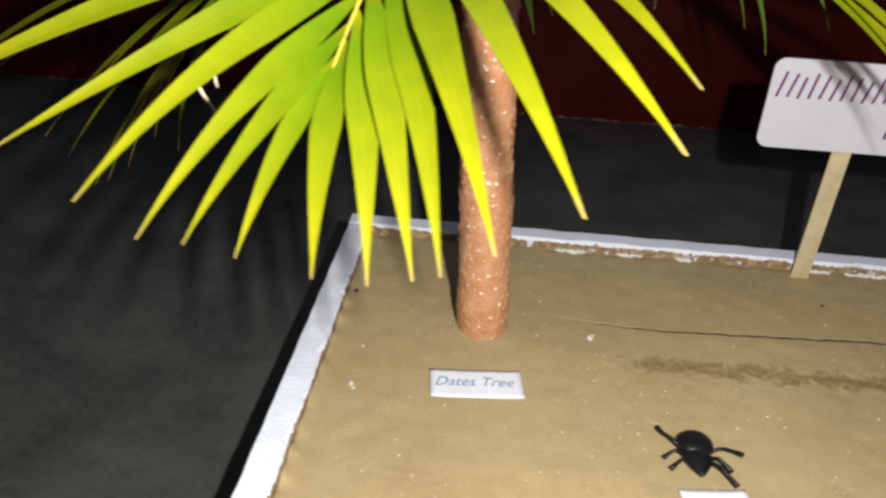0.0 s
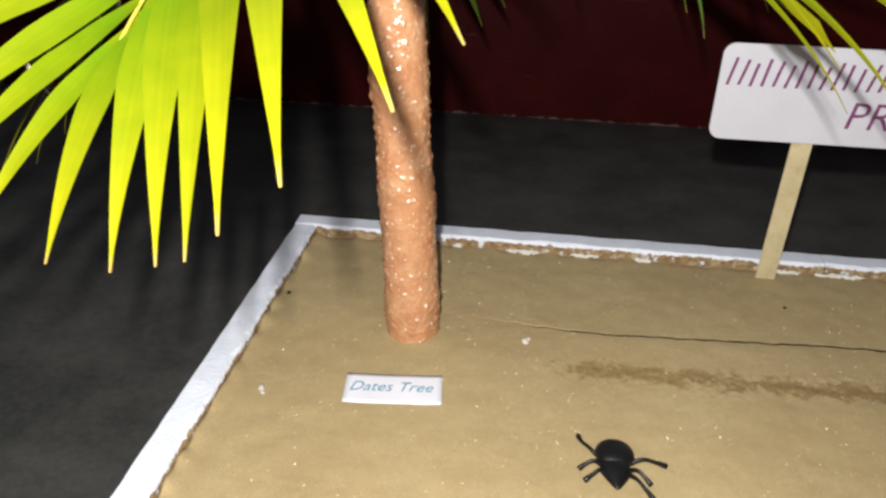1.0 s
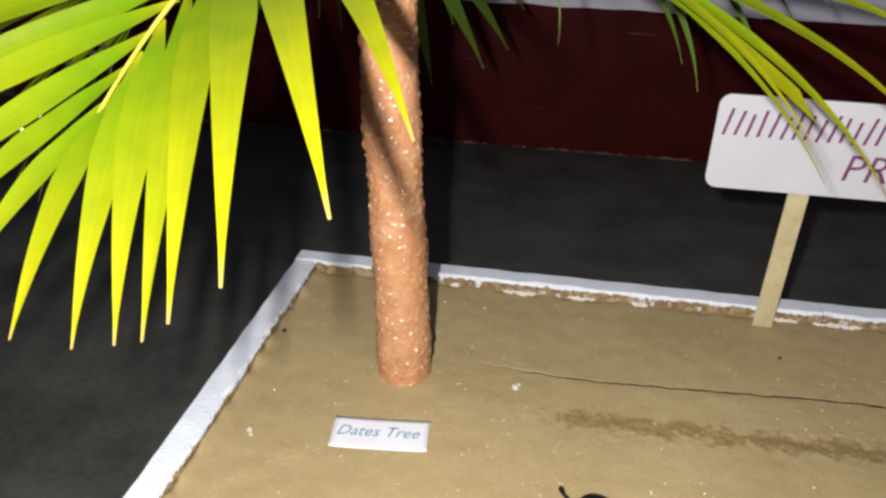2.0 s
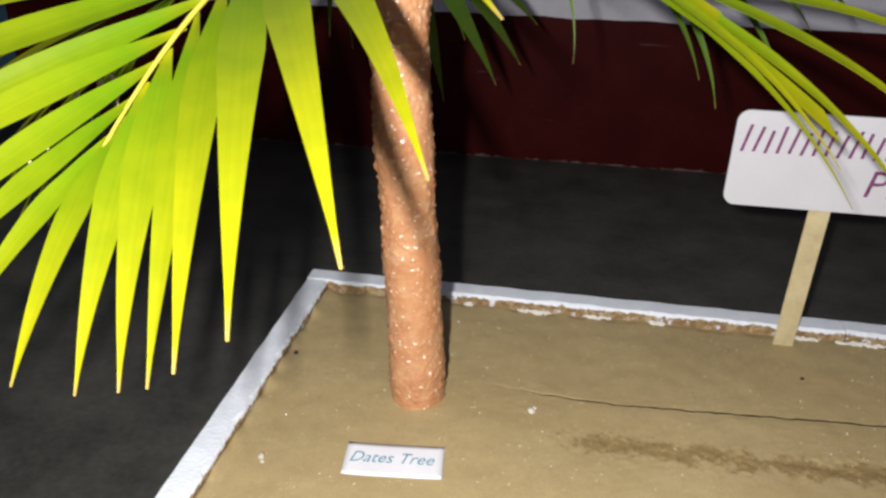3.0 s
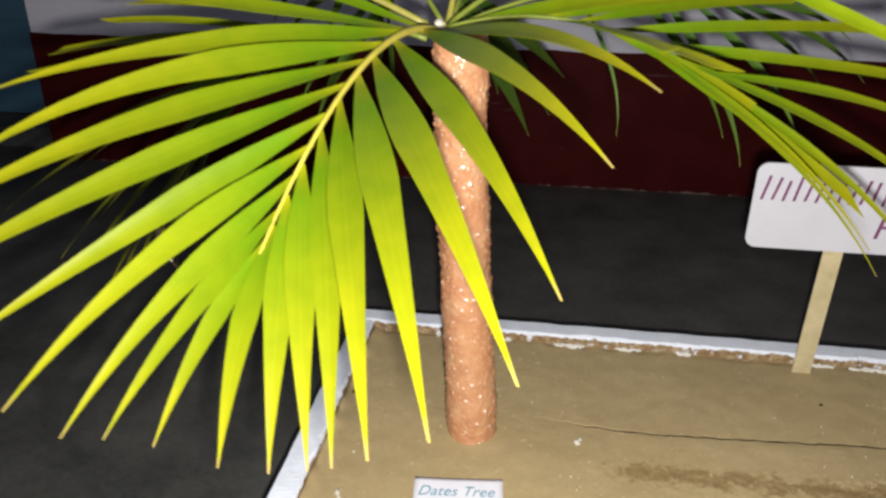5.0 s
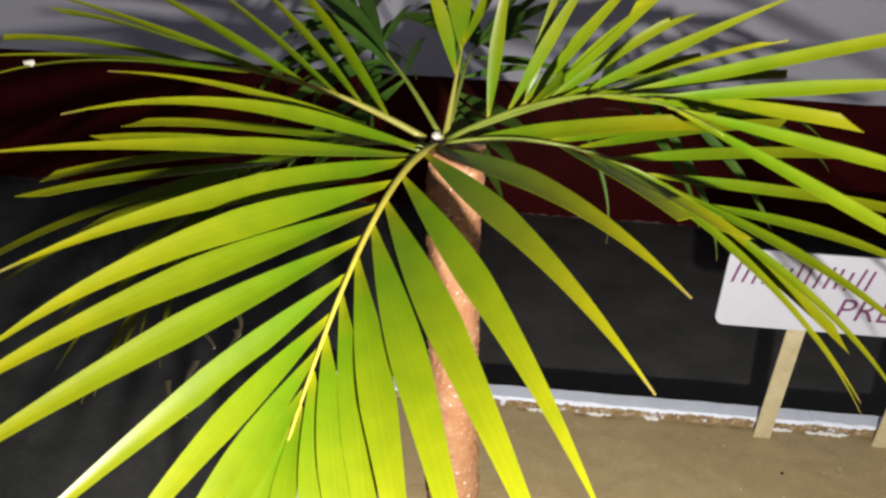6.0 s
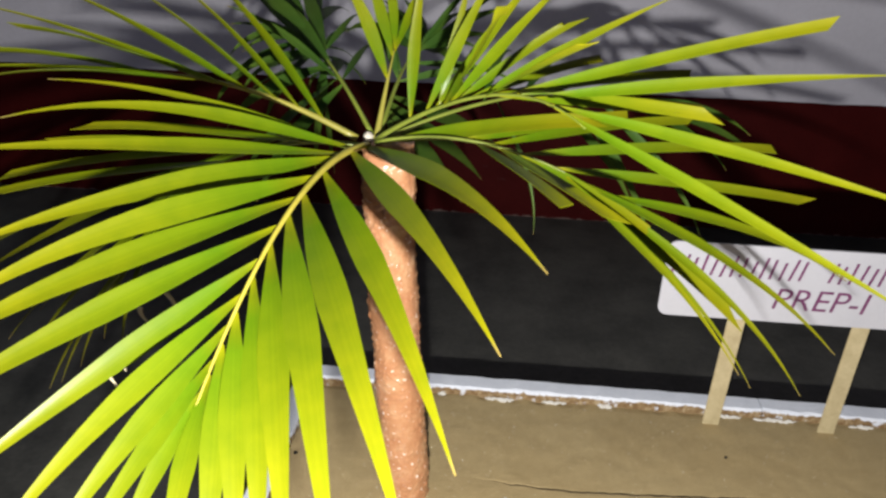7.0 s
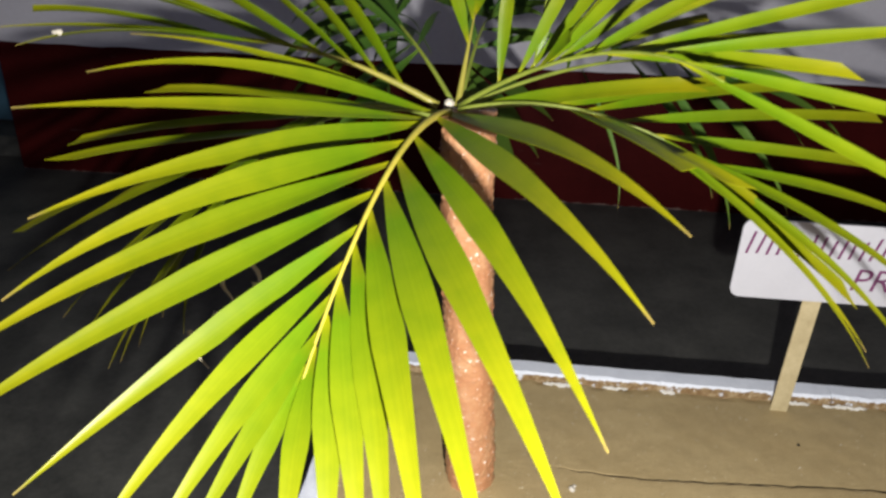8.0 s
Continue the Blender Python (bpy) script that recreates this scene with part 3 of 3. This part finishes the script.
FROND_G = [
    (0.3, 0.38, 177, -23, 0.012, 0.01, 1), (0.4, 0.328, 171, -27, 0.012, 0.01, 0), (0.5, 0.352, -176, -28, 0.012, 0.01, 0),
    (0.58, 0.285, -177, -39, 0.012, 0.01, 0), (0.66, 0.315, -174, -40, 0.012, 0.01, 0), (0.72, 0.293, -168, -45, 0.012, 0.01, 0),
    (0.8, 0.27, -154, -51, 0.012, 0.01, 0), (0.86, 0.251, -153, -53, 0.012, 0.01, 0), (0.9, 0.231, -158, -56, 0.012, 0.01, 0),
    (1, 0.177, -137, -64, 0.012, 0.01, 0), (0.95, 0.193, -164, -59, 0.012, 0.01, 0),
]
frond((-0.045, 0.01, 0.38), (-0.17, 0.03), 0.05, 0.1, 0, FROND_G, (-0.3,-0.5,0.8), LEAF, "thin drooping olive-green frond", 9, 0.0022, STALK_GREEN)
FROND_H = [
    (0.4, 0.165, 131, 18, 0.012, 0.014, 0), (0.5, 0.184, 113, 15, 0.012, 0.014, 0), (0.6, 0.156, 122, -5, 0.012, 0.014, 0),
    (0.7, 0.192, 101, 8, 0.012, 0.014, 0), (0.8, 0.195, 88, -3, 0.012, 0.014, 0), (0.45, 0.136, 168, -33, 0.012, 0.014, 0),
    (0.6, 0.133, 141, -44, 0.012, 0.014, 0), (0.75, 0.143, 163, -36, 0.012, 0.014, 0), (0.9, 0.154, 107, -25, 0.012, 0.014, 0),
    (0.35, 0.093, 124, -23, 0.012, 0.014, 0), (0.55, 0.121, 152, -26, 0.012, 0.014, 0), (0.3, 0.206, 146, -48, 0.012, 0.014, 0),
    (0.35, 0.209, 146, -42, 0.012, 0.014, 0),
]
FROND_H_2 = [
    (0.5, 0.221, 110, -47, 0.012, 0.014, 0), (0.6, 0.245, 99, -49, 0.012, 0.014, 0), (0.55, 0.145, 144, 21, 0.012, 0.022, 0),
    (0.7, 0.154, 121, 17, 0.012, 0.02, 0), (0.63, 0.109, 78, -21, 0.008, 0.006, 0), (0.56, 0.086, 179, 15, 0.008, 0.0084, 0),
    (0.69, 0.11, 96, -1, 0.008, 0.0066, 0), (0.93, 0.074, 180, -25, 0.008, 0.0087, 0), (0.54, 0.094, 72, -29, 0.008, 0.0062, 0),
    (0.94, 0.101, 154, 34, 0.008, 0.0098, 0), (0.38, 0.095, 96, -10, 0.008, 0.0085, 0), (0.41, 0.112, 153, -19, 0.008, 0.0093, 0),
    (0.58, 0.095, 80, 1, 0.008, 0.0075, 0),
]
FROND_H_3 = [
    (0.32, 0.114, 185, 33, 0.008, 0.0087, 0), (0.55, 0.092, 77, 14, 0.008, 0.0065, 0), (0.46, 0.092, 169, 23, 0.008, 0.008, 0),
    (0.32, 0.119, 86, 4, 0.008, 0.0069, 0), (0.6, 0.093, 178, -23, 0.008, 0.0082, 0), (0.42, 0.112, 100, -12, 0.008, 0.0074, 0),
    (0.75, 0.073, 167, -16, 0.008, 0.0071, 0),
]
frond((-0.035, 0.025, 0.39), (-0.11, 0.15), 0.12, 0.06, 0, FROND_H + FROND_H_2 + FROND_H_3, (0.35,-0.62,0.7), LEAF_SHADED, "frond turned to the wall, its shade painted as darker green", 10, 0.0022, STALK_GREEN)
FROND_I = [
    (0.12, 0.304, 77, -37, 0.006, 0.0165, 0), (0.16, 0.341, 75, -31, 0.006, 0.0165, 0), (0.1, 0.328, 91, -39, 0.006, 0.0165, 0),
    (0.2, 0.337, 73, -24, 0.006, 0.0165, 0), (0.15, 0.301, 87, -29, 0.006, 0.0165, 0), (0.7, 0.18, 125, -5, 0.015, 0.0130, 0),
    (0.85, 0.193, 115, -2, 0.015, 0.0130, 0), (0.8, 0.148, 81, -22, 0.015, 0.0130, 0), (1, 0.158, 106, 3, 0.015, 0.0130, 0),
    (0.63, 0.128, 42, 37, 0.008, 0.0067, 0), (0.95, 0.092, 116, 24, 0.008, 0.0096, 0), (0.3, 0.086, 32, -3, 0.008, 0.0070, 0),
    (0.31, 0.072, 131, 39, 0.008, 0.0100, 0),
]
FROND_I_2 = [
    (0.65, 0.071, 48, 26, 0.008, 0.0093, 0), (0.75, 0.084, 127, 6, 0.008, 0.0085, 0), (0.48, 0.127, 28, -14, 0.008, 0.0072, 0),
    (0.91, 0.087, 142, 8, 0.008, 0.0088, 0), (0.79, 0.083, 49, -8, 0.008, 0.0087, 0), (0.79, 0.078, 140, 2, 0.008, 0.007, 0),
    (0.6, 0.129, 39, 16, 0.008, 0.0097, 0), (0.97, 0.116, 124, 13, 0.008, 0.0096, 0), (0.85, 0.105, 47, -1, 0.008, 0.0089, 0),
    (0.69, 0.071, 134, 34, 0.008, 0.0092, 0), (0.93, 0.125, 40, 26, 0.008, 0.0075, 0), (0.37, 0.091, 120, 36, 0.008, 0.0088, 0),
]
frond((-0.028, 0.028, 0.39), (0.02, 0.2), 0.13, 0.1, 0, FROND_I + FROND_I_2, (0,-1,0.15), LEAF_SHADED, "frond turned to the wall, its shade painted as darker green", 11, 0.0022, STALK_GREEN)
FROND_J = [
    (0.6, 0.189, 29, -50, 0.012, 0.0085, 0), (0.7, 0.182, 1, -59, 0.012, 0.0085, 0), (0.8, 0.172, -15, -47, 0.012, 0.0085, 0),
    (0.4, 0.123, -46, -62, 0.012, 0.0035, 0), (0.35, 0.127, 80, 9, 0.012, 0.0085, 0), (0.5, 0.157, 73, 0, 0.012, 0.0085, 0),
    (0.9, 0.205, 35, -30, 0.012, 0.0085, 0), (1, 0.199, 27, -26, 0.012, 0.0085, 0),
    (0.95, 0.151, 19, -17, 0.012, 0.0085, 0), (0.6, 0.163, 58, -8, 0.012, 0.0085, 0),
]
frond((-0.02, 0.02, 0.39), (0.22, 0.12), 0.09, 0.08, 0, FROND_J, (0.1,-1,0.3), LEAF_SHADED, "thin drooping frond, its shade painted as darker green", 12, 0.0022, STALK_GREEN)

def dry_strip(place, way, length, seed):
    """A curled pale strip of dried leaf hanging from the crown's underside."""
    verts, faces, n = [], [], 8
    p, d = Vector(place) - palm.location, Vector(way).normalized()
    side = d.cross(Vector((0, 1, 0.2))).normalized()
    for i in range(n + 1):
        s = i / n
        c = p + d * length * s + side * 0.003 * math.sin(s * 4 + seed)
        w = 0.0021 * (1 - 0.7 * s)
        for y in (0.0, 0.0004):
            verts += [c - side * w + Vector((0, y, 0)), c + side * w + Vector((0, y, 0))]
    for i in range(n):
        a = i * 4
        faces += [(a, a + 1, a + 5, a + 4), (a + 2, a + 6, a + 7, a + 3), (a, a + 4, a + 6, a + 2), (a + 1, a + 3, a + 7, a + 5)]
    ob = mesh_object("dry_strip", verts, faces, TWIG)
    ob.parent = palm
    return tagged(ob, "pale curled strip of dried leaf")


for k, (x, y, z, length) in enumerate(((-0.150, -0.150, 0.325, 0.022), (-0.142, -0.174, 0.325, 0.016), (-0.163, -0.187, 0.310, 0.028), (-0.176, -0.196, 0.300, 0.030), (-0.168, -0.150, 0.312, 0.020))):
    dry_strip((x, y, z), (0.25 - 0.2 * (k % 3), 0.05, -1), length, k)



def leaf_crumb(place, length):
    """A torn white foam crumb stuck to a leaflet."""
    bm = bmesh.new()
    bmesh.ops.create_icosphere(bm, subdivisions=2, radius=1.0)
    for v in bm.verts:
        n = 1 + 0.4 * noise.noise(v.co * 1.7)
        v.co = Vector((v.co.x * length / 2 * n, v.co.y * 0.0022 * n, v.co.z * 0.0022 * n)) + Vector(place) - palm.location
    part("foam_crumb", bm, CRUMB, palm, "torn white foam crumb stuck to a leaflet", True)


leaf_crumb((-0.3075, -0.0590, 0.4482), 0.009)

# ---- the name board on two sticks ----
board = tagged(empty("name_board", (0.260, 0.168, 0.0)), "white name board with rounded corners on two flat wooden sticks", "sign")
BW, BZ0, BZ1 = 0.315, 0.152, 0.243


def rounded_plate(w, z0, z1, y0, y1, r):
    bm = bmesh.new()
    ring = []
    for cx, cz, a0 in ((w - r, z1 - r, 0), (r, z1 - r, 90), (r, z0 + r, 180), (w - r, z0 + r, 270)):
        for k in range(7):
            a = radians(a0 + 15 * k)
            ring.append(bm.verts.new((cx + r * math.cos(a), y0, cz + r * math.sin(a))))
    face = bm.faces.new(ring)
    ext = bmesh.ops.extrude_face_region(bm, geom=[face])
    for v in ext["geom"]:
        if isinstance(v, bmesh.types.BMVert):
            v.co.y = y1
    bmesh.ops.recalc_face_normals(bm, faces=bm.faces[:])
    return bm


part("panel", rounded_plate(BW, BZ0, BZ1, 0.0, 0.0025, 0.011), CARD, board, "white card panel")


def stick(x):
    bm = box(x - 0.0098, x + 0.0098, 0.0028, 0.0050, -0.03, 0.225, 0.0008)
    for v in bm.verts:
        if v.co.z < 0:
            v.co.y += 0.004
        v.co.x += 0.003 * (v.co.z / 0.2)
    part("stick", bm, WOOD, board, "flat pale wooden stick")


stick(0.0875)
stick(0.2225)
# the name is drawn as plain slanting bars
for k in range(27):
    if k in (14, 15):
        continue
    tall = 0.0255 - 0.002 * (k % 3)
    bm = box(-0.0014, 0.0014, -0.0006, -0.0001, 0, tall)
    for v in bm.verts:
        v.co.x += v.co.z * (0.22 + 0.04 * math.sin(k * 1.7)) + 0.008 + 0.0104 * k
        v.co.z += 0.2045 + 0.0006 * math.sin(k * 2.1)
    part("name_bar", bm, INK_PURPLE, board)
lettering("PREP-I", 0.037, 0.18, INK_PURPLE, board, pose(0.119, -0.0003, 0.169, 90, 0, 0) @ Matrix.Diagonal((1.03, 1, 1, 1)), "writing", -0.0001)


# ---- the two paper labels ----
def paper_label(name, cx, cy, w, h, turn, text, size, tx, ty, label):
    ob = tagged(empty(name, (cx, cy, 0.0016)), label, "label", "paper labels on the sand")
    ob.rotation_euler = (0, 0, radians(turn))
    bm = bmesh.new()
    bmesh.ops.create_grid(bm, x_segments=14, y_segments=8, size=0.5)
    for v in bm.verts:
        x, y = v.co.x * w, v.co.y * h
        v.co = (x, y, 0.0003 + 0.0016 * (abs(v.co.x) * 2) ** 3 * 0.5 + wobble(x, y, cx, 40, 0.0003))
    ext = bmesh.ops.extrude_face_region(bm, geom=bm.faces[:])
    for v in ext["geom"]:
        if isinstance(v, bmesh.types.BMVert):
            v.co.z += 0.0003
    bmesh.ops.recalc_face_normals(bm, faces=bm.faces[:])
    part("paper", bm, PAPER, ob, "", True)
    lettering(text, size, 0.35, INK_BLUE, ob, pose(tx, ty, 0.0013) @ Matrix.Diagonal((0.85, 1, 1, 1)), "writing", -0.00012)
    return ob


paper_label("paper_label", -0.0045, -0.0723, 0.079, 0.038, 6, "Dates Tree", 0.0174, -0.0365, -0.004, "white paper slip with blue handwriting lying before the trunk")
paper_label("paper_label", 0.1755, -0.189, 0.050, 0.036, 7, "Insect", 0.0165, -0.018, -0.003, "small white paper slip with blue handwriting beside the toy insect")


# ---- the toy insect ----
def toy_insect():
    ob = tagged(empty("toy_insect", (0.168, -0.136, 0.0)), "black rubber toy insect with six legs lying on the sand", "toy")
    ob.scale = (0.86, 0.86, 0.86)
    bm = bmesh.new()
    bmesh.ops.create_uvsphere(bm, u_segments=24, v_segments=14, radius=1.0)
    for v in bm.verts:
        v.co = (v.co.x * 0.0165, 0.006 + v.co.y * 0.0165, 0.0105 + v.co.z * 0.009)
    part("abdomen", bm, RUBBER, ob, "", True)
    bm = bmesh.new()
    bmesh.ops.create_uvsphere(bm, u_segments=20, v_segments=12, radius=1.0)
    for v in bm.verts:
        taper = 1 - 0.62 * max(0.0, -v.co.y)
        v.co = (v.co.x * 0.0128 * taper, -0.0130 + v.co.y * 0.0195, 0.0088 + v.co.z * 0.0074 * taper)
    part("head", bm, RUBBER, ob, "", True)
    for root, knee, tip in (((-0.012, 0.003), (-0.027, 0.009), (-0.029, 0.030)), ((-0.011, -0.006), (-0.021, -0.005), (-0.030, -0.011)),
                            ((-0.008, -0.012), (-0.015, -0.017), (-0.026, -0.024)), ((0.013, 0.000), (0.026, 0.002), (0.043, 0.003)),
                            ((0.011, -0.009), (0.019, -0.013), (0.028, -0.021)), ((0.008, -0.014), (0.017, -0.024), (0.029, -0.038))):
        pts = []
        for i in range(13):
            s = i / 12
            x = (1 - s) ** 2 * root[0] + 2 * s * (1 - s) * knee[0] + s * s * tip[0]
            y = (1 - s) ** 2 * root[1] + 2 * s * (1 - s) * knee[1] + s * s * tip[1]
            z = 0.008 + 0.006 * math.sin(min(1, s * 1.6) * math.pi / 1.6) - 0.0075 * s * s
            pts.append(Vector((x, y, max(z, 0.0016))))
        verts, faces = tube(pts, [0.0022 - 0.0008 * math.sin(i / 12 * math.pi) + 0.0002 * (i > 9) for i in range(13)], 10)
        leg = mesh_object("leg", verts, faces, RUBBER)
        leg.parent = ob
    return ob


toy_insect()


# ---- torn foam flakes and grit on the sand ----
def flake(x, y, z, length, depth, turn, seed):
    rng = random.Random(seed)
    bm = bmesh.new()
    n = 14
    upper, lower = [], []
    for i in range(n + 1):
        s = i / n
        px = (s - 0.5) * length
        wy = depth * (math.sin(s * math.pi) ** 0.6) * rng.uniform(0.12, 1.0) + 0.0004
        off = rng.uniform(-0.0012, 0.0012)
        upper.append(bm.verts.new((px, off + wy / 2, 0.0012)))
        lower.append(bm.verts.new((px, off - wy / 2, 0.0010)))
    for i in range(n):
        bm.faces.new((lower[i], lower[i + 1], upper[i + 1], upper[i]))
    ext = bmesh.ops.extrude_face_region(bm, geom=bm.faces[:])
    for v in ext["geom"]:
        if isinstance(v, bmesh.types.BMVert):
            v.co.z -= 0.002
    bmesh.ops.recalc_face_normals(bm, faces=bm.faces[:])
    ob = part("foam_flake", bm, CUT_FOAM)
    ob.matrix_basis = pose(x, y, z, 18, 0, turn)
    return tagged(ob, "torn white foam flake lying along the tray's inner edge", "foam flake", "torn foam flakes")


for i, (x, y, length, depth) in enumerate(((0.092, 0.1885, 0.036, 0.006), (0.160, 0.190, 0.030, 0.004), (0.224, 0.192, 0.016, 0.009), (0.368, 0.190, 0.040, 0.005), (0.427, 0.189, 0.050, 0.006), (0.020, 0.192, 0.010, 0.010), (-0.062, 0.191, 0.006, 0.012), (0.53, 0.190, 0.03, 0.005))):
    flake(x, y, sand_height(x, y) + 0.0015, length, depth, -1 + 2 * (i % 2), 40 + i)


def pebble(x, y, r, seed, mat, name, label):
    bm = bmesh.new()
    bmesh.ops.create_icosphere(bm, subdivisions=2, radius=r)
    for v in bm.verts:
        v.co *= 1 + 0.5 * noise.noise(v.co * (0.9 / r) + Vector((seed, 0, 0)))
        v.co.z *= 0.7
    ob = part(name, bm, mat, None, "", True)
    ob.location = (x, y, sand_height(x, y) + r * 0.35)
    return tagged(ob, label, name.replace("_", " "), "crumbs on the sand")


for i, (x, y, r) in enumerate(((0.100, 0.015, 0.0035), (0.103, 0.020, 0.0022), (-0.111, -0.086, 0.0030), (-0.108, -0.091, 0.0018))):
    pebble(x, y, r, i, CRUMB, "foam_crumb", "small sandy white foam crumb lying on the sand")
pebble(-0.133, 0.062, 0.0022, 9, RUBBER, "dark_seed", "tiny dark seed lying on the sand")
pebble(0.352, 0.115, 0.0018, 11, RUBBER, "dark_seed", "tiny dark seed lying on the sand")


def grit():
    """Bright quartz grains strewn over the sand."""
    rng = random.Random(5)
    verts, faces = [], []
    for i in range(900):
        x, y = rng.uniform(-0.135, 0.5), rng.uniform(-0.24, 0.185)
        r = rng.uniform(0.00024, 0.00062) * (1.7 if rng.random() < 0.08 else 1)
        z = sand_height(x, y) + r * 0.4
        b = len(verts)
        c = [Vector((rng.uniform(-1, 1), rng.uniform(-1, 1), rng.uniform(-0.4, 0.4))) * r * 0.4 for k in range(6)]
        for v, o in zip(((1, 0, 0), (0, 1, 0), (-1, 0, 0), (0, -1, 0), (0, 0, 1), (0, 0, -1)), c):
            verts.append(Vector((x, y, z)) + Vector(v) * r + o)
        for k in range(4):
            faces += [(b + k, b + (k + 1) % 4, b + 4), (b + (k + 1) % 4, b + k, b + 5)]
    m, nd, ln, bs = material("bright_grains", 0.25, 0, 0.8)
    rnd = nd.new("ShaderNodeNewGeometry").outputs["Random Per Island"]
    ln.new(ramp(nd, ln, rnd, [(0.0, (0.55, 0.45, 0.28)), (0.6, (0.75, 0.68, 0.50)), (1.0, (0.88, 0.86, 0.80))]).outputs[0], bs.inputs["Base Color"])
    tagged(mesh_object("sand_grains", verts, faces, m, False), "bright quartz grains strewn over the sand", "sand grains", kind="stuff")


grit()
